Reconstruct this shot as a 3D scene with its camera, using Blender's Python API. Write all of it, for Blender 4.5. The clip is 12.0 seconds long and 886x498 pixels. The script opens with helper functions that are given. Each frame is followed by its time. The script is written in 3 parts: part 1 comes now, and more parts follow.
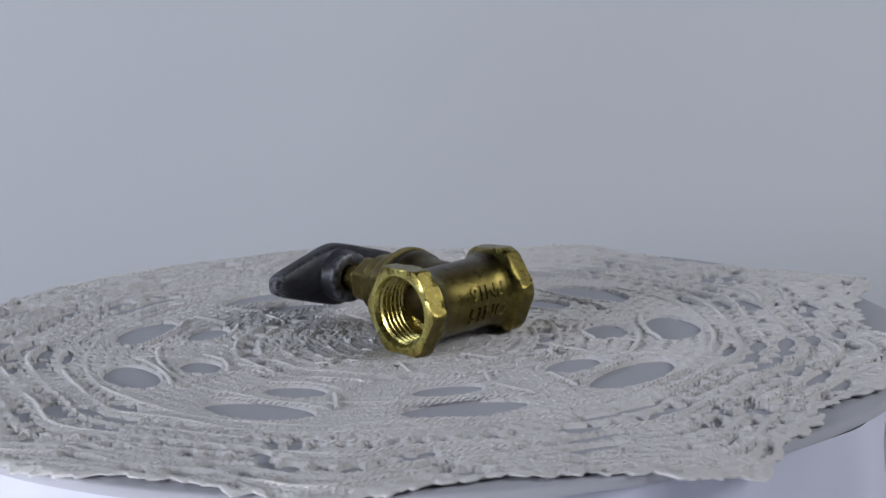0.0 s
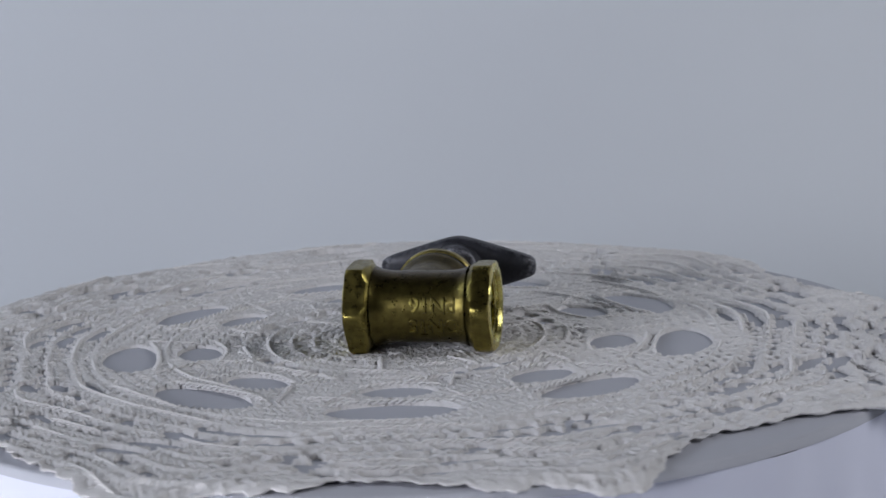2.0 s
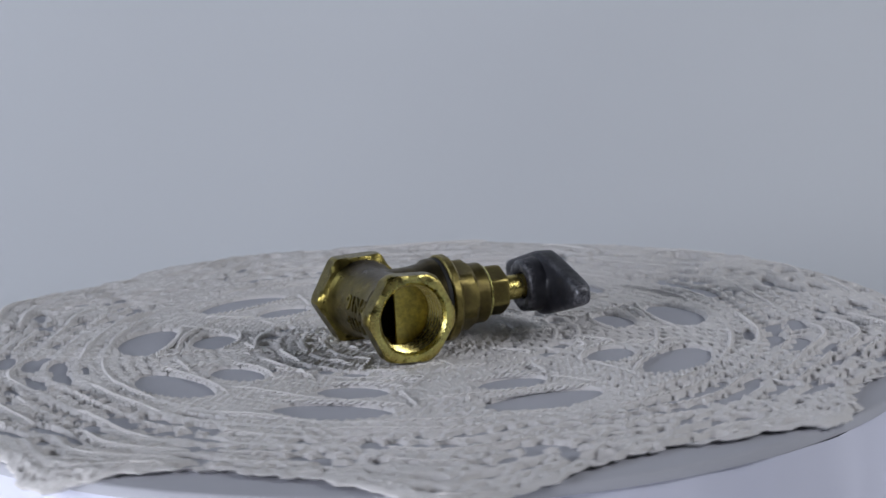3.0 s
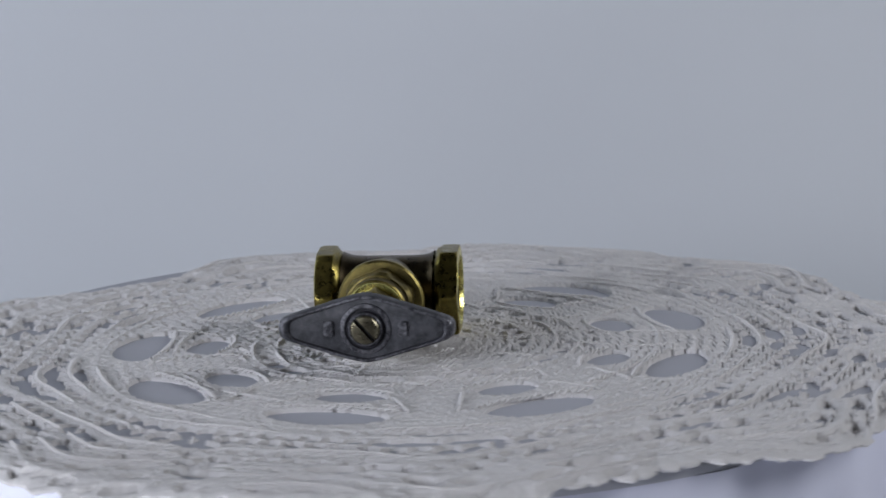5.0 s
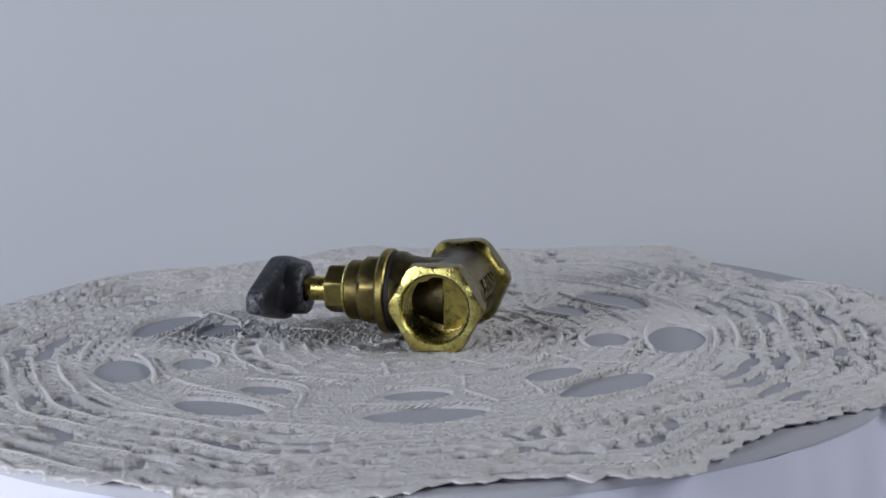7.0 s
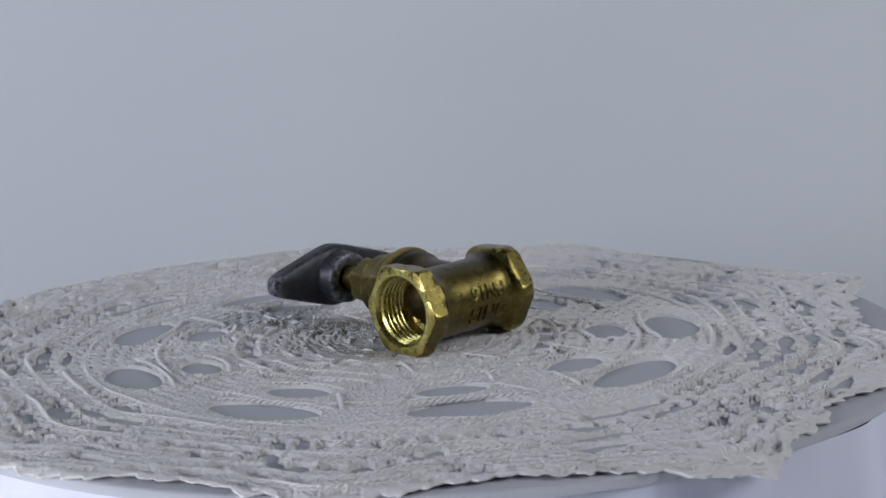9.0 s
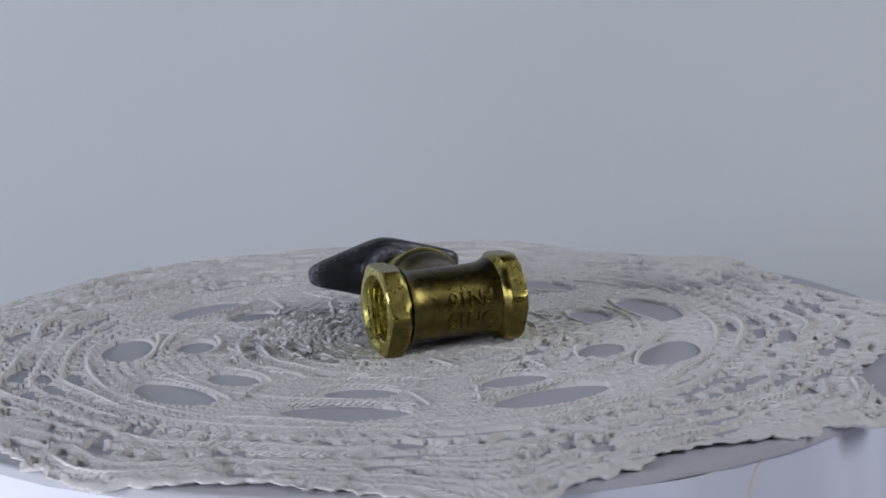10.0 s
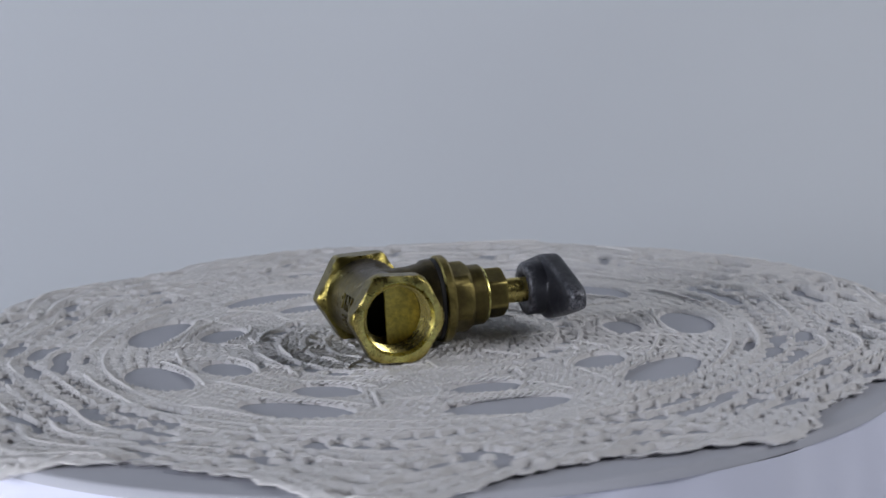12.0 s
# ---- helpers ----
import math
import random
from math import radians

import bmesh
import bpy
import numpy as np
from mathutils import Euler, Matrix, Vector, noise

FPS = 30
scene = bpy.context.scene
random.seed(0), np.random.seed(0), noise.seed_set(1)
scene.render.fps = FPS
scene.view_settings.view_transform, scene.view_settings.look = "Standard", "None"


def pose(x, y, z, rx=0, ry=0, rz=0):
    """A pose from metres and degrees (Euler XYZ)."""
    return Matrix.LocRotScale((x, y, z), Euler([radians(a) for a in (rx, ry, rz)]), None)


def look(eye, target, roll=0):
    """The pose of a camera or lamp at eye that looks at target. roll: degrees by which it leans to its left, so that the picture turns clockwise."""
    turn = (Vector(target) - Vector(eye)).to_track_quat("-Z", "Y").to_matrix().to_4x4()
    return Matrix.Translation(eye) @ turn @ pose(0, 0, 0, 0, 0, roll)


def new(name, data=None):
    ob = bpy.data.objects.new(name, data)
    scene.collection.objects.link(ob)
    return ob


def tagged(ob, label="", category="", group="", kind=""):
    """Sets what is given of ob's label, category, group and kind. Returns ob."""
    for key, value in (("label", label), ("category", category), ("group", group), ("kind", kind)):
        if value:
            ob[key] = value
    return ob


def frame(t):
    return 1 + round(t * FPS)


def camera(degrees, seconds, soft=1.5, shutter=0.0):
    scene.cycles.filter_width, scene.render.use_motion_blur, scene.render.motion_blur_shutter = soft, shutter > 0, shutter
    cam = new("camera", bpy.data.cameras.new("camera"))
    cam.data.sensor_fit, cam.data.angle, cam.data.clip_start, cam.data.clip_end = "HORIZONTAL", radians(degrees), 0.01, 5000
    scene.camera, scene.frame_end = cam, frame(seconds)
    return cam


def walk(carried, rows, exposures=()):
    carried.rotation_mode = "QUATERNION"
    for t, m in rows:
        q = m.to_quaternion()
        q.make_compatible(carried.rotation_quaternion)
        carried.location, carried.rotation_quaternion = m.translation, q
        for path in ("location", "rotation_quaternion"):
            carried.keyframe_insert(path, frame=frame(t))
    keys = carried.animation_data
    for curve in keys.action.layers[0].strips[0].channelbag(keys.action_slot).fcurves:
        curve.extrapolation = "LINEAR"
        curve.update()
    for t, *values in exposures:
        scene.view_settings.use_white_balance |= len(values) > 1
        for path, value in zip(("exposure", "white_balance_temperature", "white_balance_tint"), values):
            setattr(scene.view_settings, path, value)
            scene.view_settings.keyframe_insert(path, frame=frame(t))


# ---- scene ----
cam = camera(23.87, 12.0, soft=1.6, shutter=0.32)
cam.data.dof.use_dof, cam.data.dof.focus_distance, cam.data.dof.aperture_fstop = True, 0.63, 44
EYE = pose(0.0, -0.6552, 0.1553, 79.118, 2.106, -1.414)
walk(cam, [(0.0, EYE), (12.0, EYE)])

# ---- light: a window-like soft source low on the left, a weaker one on the right, a dim room ----
world = bpy.data.worlds.new("room_air")
scene.world = world
world.use_nodes = True
world.node_tree.nodes["Background"].inputs[0].default_value = (0.75, 0.85, 1.0, 1)
world.node_tree.nodes["Background"].inputs[1].default_value = 0.02


def area(name, eye, target, size_x, size_y, watts, colour):
    lamp = bpy.data.lights.new(name, "AREA")
    lamp.shape, lamp.size, lamp.size_y, lamp.energy, lamp.color = "RECTANGLE", size_x, size_y, watts, colour
    ob = new(name, lamp)
    ob.matrix_world = look(eye, target)
    return ob


area("key_light_left", (-0.98, -0.80, 0.28), (0, 0.05, 0.0), 0.70, 0.35, 9.6, (0.86, 0.895, 1.0))
area("key_light_right", (1.02, -0.32, 0.64), (0, 0.05, 0.0), 0.50, 0.50, 6.6, (0.925, 0.95, 1.0))
area("side_light_left", (-1.0, 0.05, 0.78), (0, 0.25, 0.0), 0.45, 0.45, 2.0, (0.74, 0.85, 1.0))
area("low_light_left", (-0.34, -0.40, -0.060), (-0.05, -0.13, -0.045), 0.14, 0.04, 0.75, (0.93, 0.95, 1.0))


# ---- materials ----
def material(name):
    m = bpy.data.materials.new(name)
    m.use_nodes = True
    t = m.node_tree
    return m, t, t.nodes["Principled BSDF"]


def node(t, kind, **values):
    n = t.nodes.new(kind)
    for key, value in values.items():
        n.inputs[key].default_value = value
    return n


def noise_node(t, scale, detail=4.0, rough=0.55):
    co = t.nodes.new("ShaderNodeTexCoord")
    n = node(t, "ShaderNodeTexNoise", Scale=scale, Detail=detail, Roughness=rough)
    t.links.new(co.outputs["Object"], n.inputs["Vector"])
    return n.outputs["Fac"]


def ramp(t, fac, stops):
    r = t.nodes.new("ShaderNodeValToRGB")
    e = r.color_ramp.elements
    while len(e) < len(stops):
        e.new(0.5)
    for el, (pos, col) in zip(e, stops):
        el.position, el.color = pos, (*col, 1) if len(col) == 3 else col
    t.links.new(fac, r.inputs["Fac"])
    return r.outputs["Color"]


def mix(t, fac, a, b, mode="MIX"):
    m = t.nodes.new("ShaderNodeMix")
    m.data_type, m.blend_type = "RGBA", mode
    for sock, v in ((m.inputs["Factor"], fac), (m.inputs["A"], a), (m.inputs["B"], b)):
        if isinstance(v, (int, float)):
            sock.default_value = v
        elif isinstance(v, tuple):
            sock.default_value = (*v, 1)
        else:
            t.links.new(v, sock)
    return m.outputs["Result"]


def bump(t, bsdf, height, strength, distance):
    b = node(t, "ShaderNodeBump", Strength=strength, Distance=distance)
    t.links.new(height, b.inputs["Height"])
    t.links.new(b.outputs["Normal"], bsdf.inputs["Normal"])


def grey(v):
    return (v, v, v)


def cotton(name, tint, fuzz):
    m, t, b = material(name)
    big = ramp(t, noise_node(t, 30, 3), [(0.3, tuple(c * 0.93 for c in tint)), (0.7, tint)])
    fine = ramp(t, noise_node(t, 900, 6, 0.8), [(0.30, grey(0.86)), (0.60, grey(1.0))])
    t.links.new(mix(t, 1.0, big, fine, "MULTIPLY"), b.inputs["Base Color"])
    b.inputs["Roughness"].default_value = 0.9
    b.inputs["Specular IOR Level"].default_value = 0.2
    b.inputs["Sheen Weight"].default_value = 0.15
    bump(t, b, noise_node(t, fuzz, 6, 0.75), 0.45, 0.0006)
    return m


def brass(name, bright, dull, patina, rough, relief_share=0.3):
    m, t, b = material(name)
    cast = ramp(t, noise_node(t, 260, 6, 0.65), [(0.30, dull), (0.68, bright)])
    spots = ramp(t, noise_node(t, 95, 7, 0.7), [(0.50, grey(0.0)), (0.82, grey(0.9))])
    geo = t.nodes.new("ShaderNodeNewGeometry")
    rubbed = mix(t, 1.0, ramp(t, geo.outputs["Pointiness"], [(0.515, grey(0.0)), (0.56, grey(0.85))]), ramp(t, noise_node(t, 350, 5, 0.8), [(0.36, grey(0.15)), (0.60, grey(1.0))]), "MULTIPLY")
    grime = ramp(t, geo.outputs["Pointiness"], [(0.44, grey(0.8)), (0.488, grey(0.0))])
    aged = mix(t, grime, mix(t, spots, cast, patina), patina)
    t.links.new(mix(t, rubbed, aged, tuple(min(1.0, c * 1.9) for c in bright)), b.inputs["Base Color"])
    b.inputs["Metallic"].default_value = 1.0
    t.links.new(ramp(t, noise_node(t, 420, 5, 0.7), [(0.3, grey(rough - 0.1)), (0.75, grey(rough + 0.14))]), b.inputs["Roughness"])
    bump(t, b, noise_node(t, 700, 6, 0.65), relief_share, 0.0003)
    return m


COTTON = cotton("cotton_yarn", (0.75, 0.728, 0.73), 1900)
CORD = cotton("cotton_cord", (0.84, 0.818, 0.815), 2600)
BRASS = brass("cast_brass", (0.245, 0.20, 0.055), (0.135, 0.108, 0.031), (0.07, 0.055, 0.025), 0.31)
BRASS_CUT = brass("machined_brass", (0.68, 0.56, 0.19), (0.52, 0.41, 0.12), (0.28, 0.21, 0.07), 0.28)
BRASS_THREAD = brass("clean_thread_brass", (0.62, 0.52, 0.19), (0.50, 0.41, 0.14), (0.40, 0.32, 0.11), 0.24, 0.08)
BRASS_OLD = brass("tarnished_brass", (0.20, 0.162, 0.056), (0.12, 0.095, 0.038), (0.07, 0.055, 0.038), 0.40)
BRASS_DARK = brass("blackened_brass", (0.15, 0.12, 0.055), (0.08, 0.065, 0.04), (0.045, 0.038, 0.03), 0.40)
BRASS_DULL = brass("dull_gate_brass", (0.56, 0.46, 0.14), (0.44, 0.36, 0.105), (0.30, 0.24, 0.07), 0.50)


def barrel_material():
    """Cast brass browned on the neck side; dark top paints the room's reflection."""
    m, t, b = material("browned_top_shaded_barrel_brass")
    cast = ramp(t, noise_node(t, 260, 6, 0.65), [(0.30, (0.105, 0.084, 0.026)), (0.68, (0.215, 0.172, 0.050))])
    brown = ramp(t, noise_node(t, 200, 6, 0.7), [(0.35, (0.055, 0.042, 0.026)), (0.70, (0.115, 0.088, 0.045))])
    co = t.nodes.new("ShaderNodeTexCoord")
    axes = t.nodes.new("ShaderNodeVectorMath")
    axes.operation = "DOT_PRODUCT"
    # z share darkens the top, painting in the reflection of a dark room
    axes.inputs[1].default_value = (0.0, 0.80, 0.60)
    t.links.new(co.outputs["Object"], axes.inputs[0])
    away = node(t, "ShaderNodeMapRange")
    t.links.new(axes.outputs["Value"], away.inputs["Value"])
    away.inputs["From Min"].default_value, away.inputs["From Max"].default_value = -0.0048, 0.0068
    brown_and_top_shade = mix(t, 0.4, away.outputs["Result"], noise_node(t, 150, 5, 0.7))
    t.links.new(mix(t, ramp(t, brown_and_top_shade, [(0.38, grey(0.0)), (0.62, grey(1.0))]), cast, brown), b.inputs["Base Color"])
    b.inputs["Metallic"].default_value = 1.0
    t.links.new(ramp(t, noise_node(t, 420, 5, 0.7), [(0.3, grey(0.24)), (0.75, grey(0.42))]), b.inputs["Roughness"])
    bump(t, b, noise_node(t, 700, 6, 0.65), 0.3, 0.0003)
    return m


def recess_material():
    m, t, b = material("worn_grey_recess")
    base = ramp(t, noise_node(t, 160, 6, 0.7), [(0.36, (0.030, 0.031, 0.037)), (0.66, (0.13, 0.132, 0.15))])
    t.links.new(base, b.inputs["Base Color"])
    b.inputs["Metallic"].default_value = 0.3
    t.links.new(ramp(t, noise_node(t, 400, 5), [(0.3, grey(0.35)), (0.7, grey(0.6))]), b.inputs["Roughness"])
    bump(t, b, noise_node(t, 600, 6, 0.7), 0.4, 0.0003)
    return m


def cloth_material(name, low, high):
    m, t, b = material(name)
    t.links.new(ramp(t, noise_node(t, 14, 4), [(0.3, low), (0.7, high)]), b.inputs["Base Color"])
    b.inputs["Roughness"].default_value = 0.85
    bump(t, b, noise_node(t, 1800, 4, 0.7), 0.25, 0.0003)
    return m


def paper_material():
    m, t, b = material("backdrop_paper")
    t.links.new(ramp(t, noise_node(t, 2.2, 3), [(0.3, (0.625, 0.645, 0.685)), (0.7, (0.655, 0.675, 0.715))]), b.inputs["Base Color"])
    b.inputs["Roughness"].default_value = 0.9
    bump(t, b, noise_node(t, 400, 3), 0.05, 0.0004)
    return m


def handle_material():
    m, t, b = material("dark_grey_enamel")
    base = ramp(t, noise_node(t, 180, 6, 0.7), [(0.35, (0.017, 0.017, 0.022)), (0.7, (0.040, 0.040, 0.050))])
    geo = t.nodes.new("ShaderNodeNewGeometry")
    worn = ramp(t, geo.outputs["Pointiness"], [(0.52, grey(0.0)), (0.562, grey(1.0))])
    chips = ramp(t, noise_node(t, 500, 5, 0.8), [(0.42, grey(0.0)), (0.62, grey(1.0))])
    both = mix(t, 1.0, worn, chips, "MULTIPLY")
    t.links.new(mix(t, both, base, (0.27, 0.27, 0.30)), b.inputs["Base Color"])
    b.inputs["Metallic"].default_value = 0.35
    t.links.new(ramp(t, noise_node(t, 300, 4), [(0.3, grey(0.34)), (0.7, grey(0.55))]), b.inputs["Roughness"])
    bump(t, b, noise_node(t, 900, 5, 0.7), 0.25, 0.0003)
    return m


def plain(name, colour, rough, metal=0.0):
    m, t, b = material(name)
    t.links.new(ramp(t, noise_node(t, 12, 5), [(0.3, tuple(c * 0.88 for c in colour)), (0.7, colour)]), b.inputs["Base Color"])
    b.inputs["Roughness"].default_value, b.inputs["Metallic"].default_value = rough, metal
    return m


CLOTH = cloth_material("white_cloth", (0.62, 0.63, 0.75), (0.68, 0.69, 0.81))
# same cloth as the skirt, painted darker for the dimly lit top
CLOTH_SHADED = cloth_material("shaded_white_cloth", (0.41, 0.415, 0.465), (0.46, 0.465, 0.515))
PAPER, ENAMEL = paper_material(), handle_material()
RECESS, BRASS_BARREL = recess_material(), barrel_material()
RUBBER = plain("black_gasket", (0.009, 0.007, 0.007), 0.6)
STEEL = brass("worn_screw_brass", (0.21, 0.19, 0.13), (0.10, 0.09, 0.065), (0.045, 0.04, 0.032), 0.30)
# near-black colour stands in for the shade inside the valve
BORE_SHADE = plain("bore_shade_black", (0.014, 0.011, 0.008), 0.7)
WALL = plain("room_wall_paint", (0.13, 0.13, 0.135), 0.9)
CEIL = plain("room_ceiling_paint", (0.07, 0.07, 0.075), 0.9)
WOOD = plain("table_wood", (0.24, 0.16, 0.09), 0.5)


# ---- mesh helpers ----
SIZE = 1.054
def mesh_of(name, bm, mat, sharp=35):
    me = bpy.data.meshes.new(name)
    bmesh.ops.recalc_face_normals(bm, faces=bm.faces)
    for f in bm.faces:
        f.smooth = True
    bm.to_mesh(me)
    bm.free()
    me.materials.append(mat)
    if sharp:
        me.set_sharp_from_angle(angle=radians(sharp))
    return me


def part(name, bm, mat, parent, label="", at=None, sharp=35):
    ob = new(name, mesh_of(name, bm, mat, sharp))
    ob.parent = parent
    if at:
        ob.matrix_local = at
    return tagged(ob, label)


def rings(profile, n=72, close_start=False, close_end=False, bm=None, m=None):
    """Rings round the x axis: (place, radius or radius of the angle)."""
    bm = bm or bmesh.new()
    m = m or Matrix()
    loops = []
    for p, r in profile:
        loop = []
        for k in range(n):
            a = 2 * math.pi * k / n
            q = SIZE * (r(a) if callable(r) else r)
            loop.append(bm.verts.new(m @ Vector((p, q * math.cos(a), q * math.sin(a)))))
        loops.append(loop)
    for a, b in zip(loops, loops[1:]):
        for k in range(n):
            bm.faces.new((a[k], a[(k + 1) % n], b[(k + 1) % n], b[k]))
    if close_start:
        bm.faces.new(loops[0])
    if close_end:
        bm.faces.new(loops[-1])
    return bm


def hexagon(flat, cap, turn=0.0):
    """Radius of a hexagon with that half width across its flats, its corners cut round at cap."""
    def radius(a):
        w = (a - turn + math.pi / 6) % (math.pi / 3) - math.pi / 6
        return min(flat / math.cos(w), cap)
    return radius



# ---- the turn of the table, degrees at every half second ----
TURN = (0.0, 9.13, 20.77, 35.72, 54.92, 79.5, 108.8, 137.2, 166.8, 197.6, 228.9, 261.3, 290.3, 312.7, 328.1, 337.5, 344.1,
        350.9, 358.95, 369.3, 382.6, 400.1, 421.2, 446.4, 476.2)


def turn_at(t):
    k = min(int(t * 2), len(TURN) - 2)
    s = t * 2 - k
    a, b = TURN[k], TURN[k + 1]
    da = (b - TURN[k - 1]) / 2 if k else b - a
    db = (TURN[k + 2] - a) / 2 if k + 2 < len(TURN) else b - a
    return (2 * s**3 - 3 * s**2 + 1) * a + (s**3 - 2 * s**2 + s) * da + (-2 * s**3 + 3 * s**2) * b + (s**3 - s**2) * db


# ---- setting: room, table, paper sweep ----
def box(bm, x0, x1, y0, y1, z0, z1):
    made = bmesh.ops.create_cube(bm, size=1, matrix=Matrix.LocRotScale(((x0 + x1) / 2, (y0 + y1) / 2, (z0 + z1) / 2), None, (x1 - x0, y1 - y0, z1 - z0)))
    return made["verts"]


def slab(name, x0, x1, y0, y1, z0, z1, mat, label, category):
    bm = bmesh.new()
    box(bm, x0, x1, y0, y1, z0, z1)
    return tagged(new(name, mesh_of(name, bm, mat)), label, category, kind="structure")


TABLE_Z = -0.075
slab("floor", -2.2, 2.2, -2.6, 1.8, -0.87, -0.83, WOOD, "plain brown wooden floor of the room", "floor")
slab("wall_north", -2.2, 2.2, 1.8, 1.9, -0.83, 1.7, WALL, "plain grey painted room wall", "wall")
slab("wall_south", -2.2, 2.2, -2.7, -2.6, -0.83, 1.7, WALL, "plain grey painted room wall", "wall")
slab("wall_east", 2.2, 2.3, -2.7, 1.9, -0.83, 1.7, WALL, "plain grey painted room wall", "wall")
slab("wall_west", -2.3, -2.2, -2.7, 1.9, -0.83, 1.7, WALL, "plain grey painted room wall", "wall")
slab("ceiling", -2.3, 2.3, -2.7, 1.9, 1.7, 1.76, CEIL, "plain grey ceiling", "ceiling")


def sweep():
    """White paper that lies on the table and curves up behind it."""
    bm = bmesh.new()
    line = [(-0.50 + 0.1 * k, TABLE_Z) for k in range(8)]
    for k in range(1, 25):
        a = radians(90 * k / 24)
        line.append((0.22 + 0.34 * math.sin(a), TABLE_Z + 0.34 * (1 - math.cos(a))))
    line += [(0.56, 0.35 + 0.1 * k) for k in range(8)]
    rows = []
    for y, z in line:
        rows.append([bm.verts.new((-1.0 + 0.05 * k, y + 0.003 * math.sin(k * 0.7 + z * 5), z)) for k in range(41)])
    for a, b in zip(rows, rows[1:]):
        for k in range(40):
            bm.faces.new((a[k], a[k + 1], b[k + 1], b[k]))
    geom = bmesh.ops.extrude_face_region(bm, geom=bm.faces[:])
    for v in [g for g in geom["geom"] if isinstance(g, bmesh.types.BMVert)]:
        v.co += Vector((0, 0.0015, -0.0015))
    return tagged(new("backdrop", mesh_of("backdrop", bm, PAPER, 0)), "pale blue-grey seamless paper curving up behind the table", "backdrop", kind="structure")


sweep()


def table():
    top = TABLE_Z - 0.0035
    t = tagged(new("table"), "plain wooden table under the paper", "table")
    t.location = (0, 0, -0.83)
    bm = bmesh.new()
    box(bm, -1.05, 1.05, -0.52, 0.66, top - 0.03 + 0.83, top + 0.83)
    bmesh.ops.bevel(bm, geom=bm.edges[:], offset=0.004, segments=2, affect="EDGES")
    part("tabletop", bm, WOOD, t)
    for x in (-0.98, 0.98):
        for y in (-0.45, 0.59):
            bm = bmesh.new()
            box(bm, x - 0.03, x + 0.03, y - 0.03, y + 0.03, 0, top - 0.03 + 0.83)
            bmesh.ops.bevel(bm, geom=bm.edges[:], offset=0.004, segments=1, affect="EDGES")
            part("leg", bm, WOOD, t)


table()


# ---- turntable with its white cloth ----
DISC_Z = -0.0012


def make_turntable():
    tt = tagged(new("turntable"), "round turntable in white cloth, its top painted a shaded grey", "turntable")
    n = 288

    def fold(a, depth):
        g = 0.0016 * math.sin(7 * a + 0.6) + 0.0010 * math.sin(17 * a + 2.0) + 0.0006 * math.sin(41 * a)
        return depth * g

    bm = bmesh.new()
    rows = []
    for r, z, depth in ((0.0, 0, 0), (0.03, 0, 0), (0.06, 0, 0), (0.09, 0, 0), (0.115, 0, 0), (0.135, 0, 0), (0.1590, 0, 0), (0.1600, -0.0002, 0), (0.1606, -0.0007, 0), (0.1607, -0.0030, 0)):
        rows.append([bm.verts.new(((r + fold(2 * math.pi * k / n, depth)) * math.cos(2 * math.pi * k / n), (r + fold(2 * math.pi * k / n, depth)) * math.sin(2 * math.pi * k / n), DISC_Z + z)) for k in range(n)] if r else None)
    for a, b in zip(rows[1:], rows[2:]):
        for k in range(n):
            bm.faces.new((a[k], a[(k + 1) % n], b[(k + 1) % n], b[k]))
    bm.faces.new(rows[1])
    part("disc_top", bm, CLOTH_SHADED, tt, "smooth cloth on the disc, painted darker as if less lit", sharp=0)
    bm = bmesh.new()
    rows = []
    for j in range(13):
        s = j / 12
        rows.append([bm.verts.new(((0.1600 + fold(2 * math.pi * k / n, 0.5 + 1.6 * s) + 0.004 * s) * math.cos(2 * math.pi * k / n), (0.1600 + fold(2 * math.pi * k / n, 0.5 + 1.6 * s) + 0.004 * s) * math.sin(2 * math.pi * k / n), DISC_Z - 0.003 - s * (DISC_Z - 0.003 - TABLE_Z))) for k in range(n)])
    for a, b in zip(rows, rows[1:]):
        for k in range(n):
            bm.faces.new((a[k], a[(k + 1) % n], b[(k + 1) % n], b[k]))
    skirt = part("cloth_skirt", bm, CLOTH, tt, "white cloth hanging in shallow folds", sharp=0)
    # one pinched crease, a rounded ridge that wanders down the cloth
    bm = bmesh.new()
    prev = None
    for j in range(25):
        s = j / 24
        a = radians(-34.2 + 1.9 * math.exp(-s * 22) - 0.7 * math.sin(s * 9))
        r = 0.1600 + fold(a, 0.5 + 1.6 * s) + 0.004 * s
        z = DISC_Z - 0.0015 - s * (DISC_Z - 0.003 - TABLE_Z)
        ring = []
        for q in range(8):
            w = q * math.pi / 4
            ra, side = r + 0.0004 * math.sin(w), 0.0008 * math.cos(w) / r
            ring.append(bm.verts.new((ra * math.cos(a + side), ra * math.sin(a + side), z)))
        if prev:
            for q in range(8):
                bm.faces.new((prev[q], prev[(q + 1) % 8], ring[(q + 1) % 8], ring[q]))
        prev = ring
    part("crease", bm, COTTON, skirt, "raised crease in the cloth", sharp=0)
    return tt


# ---- crocheted doily, laid a little off the axis of the turntable ----
DOILY_AT = pose(-0.0035, 0.0013, 0.0)
PHASE = radians(2.0)
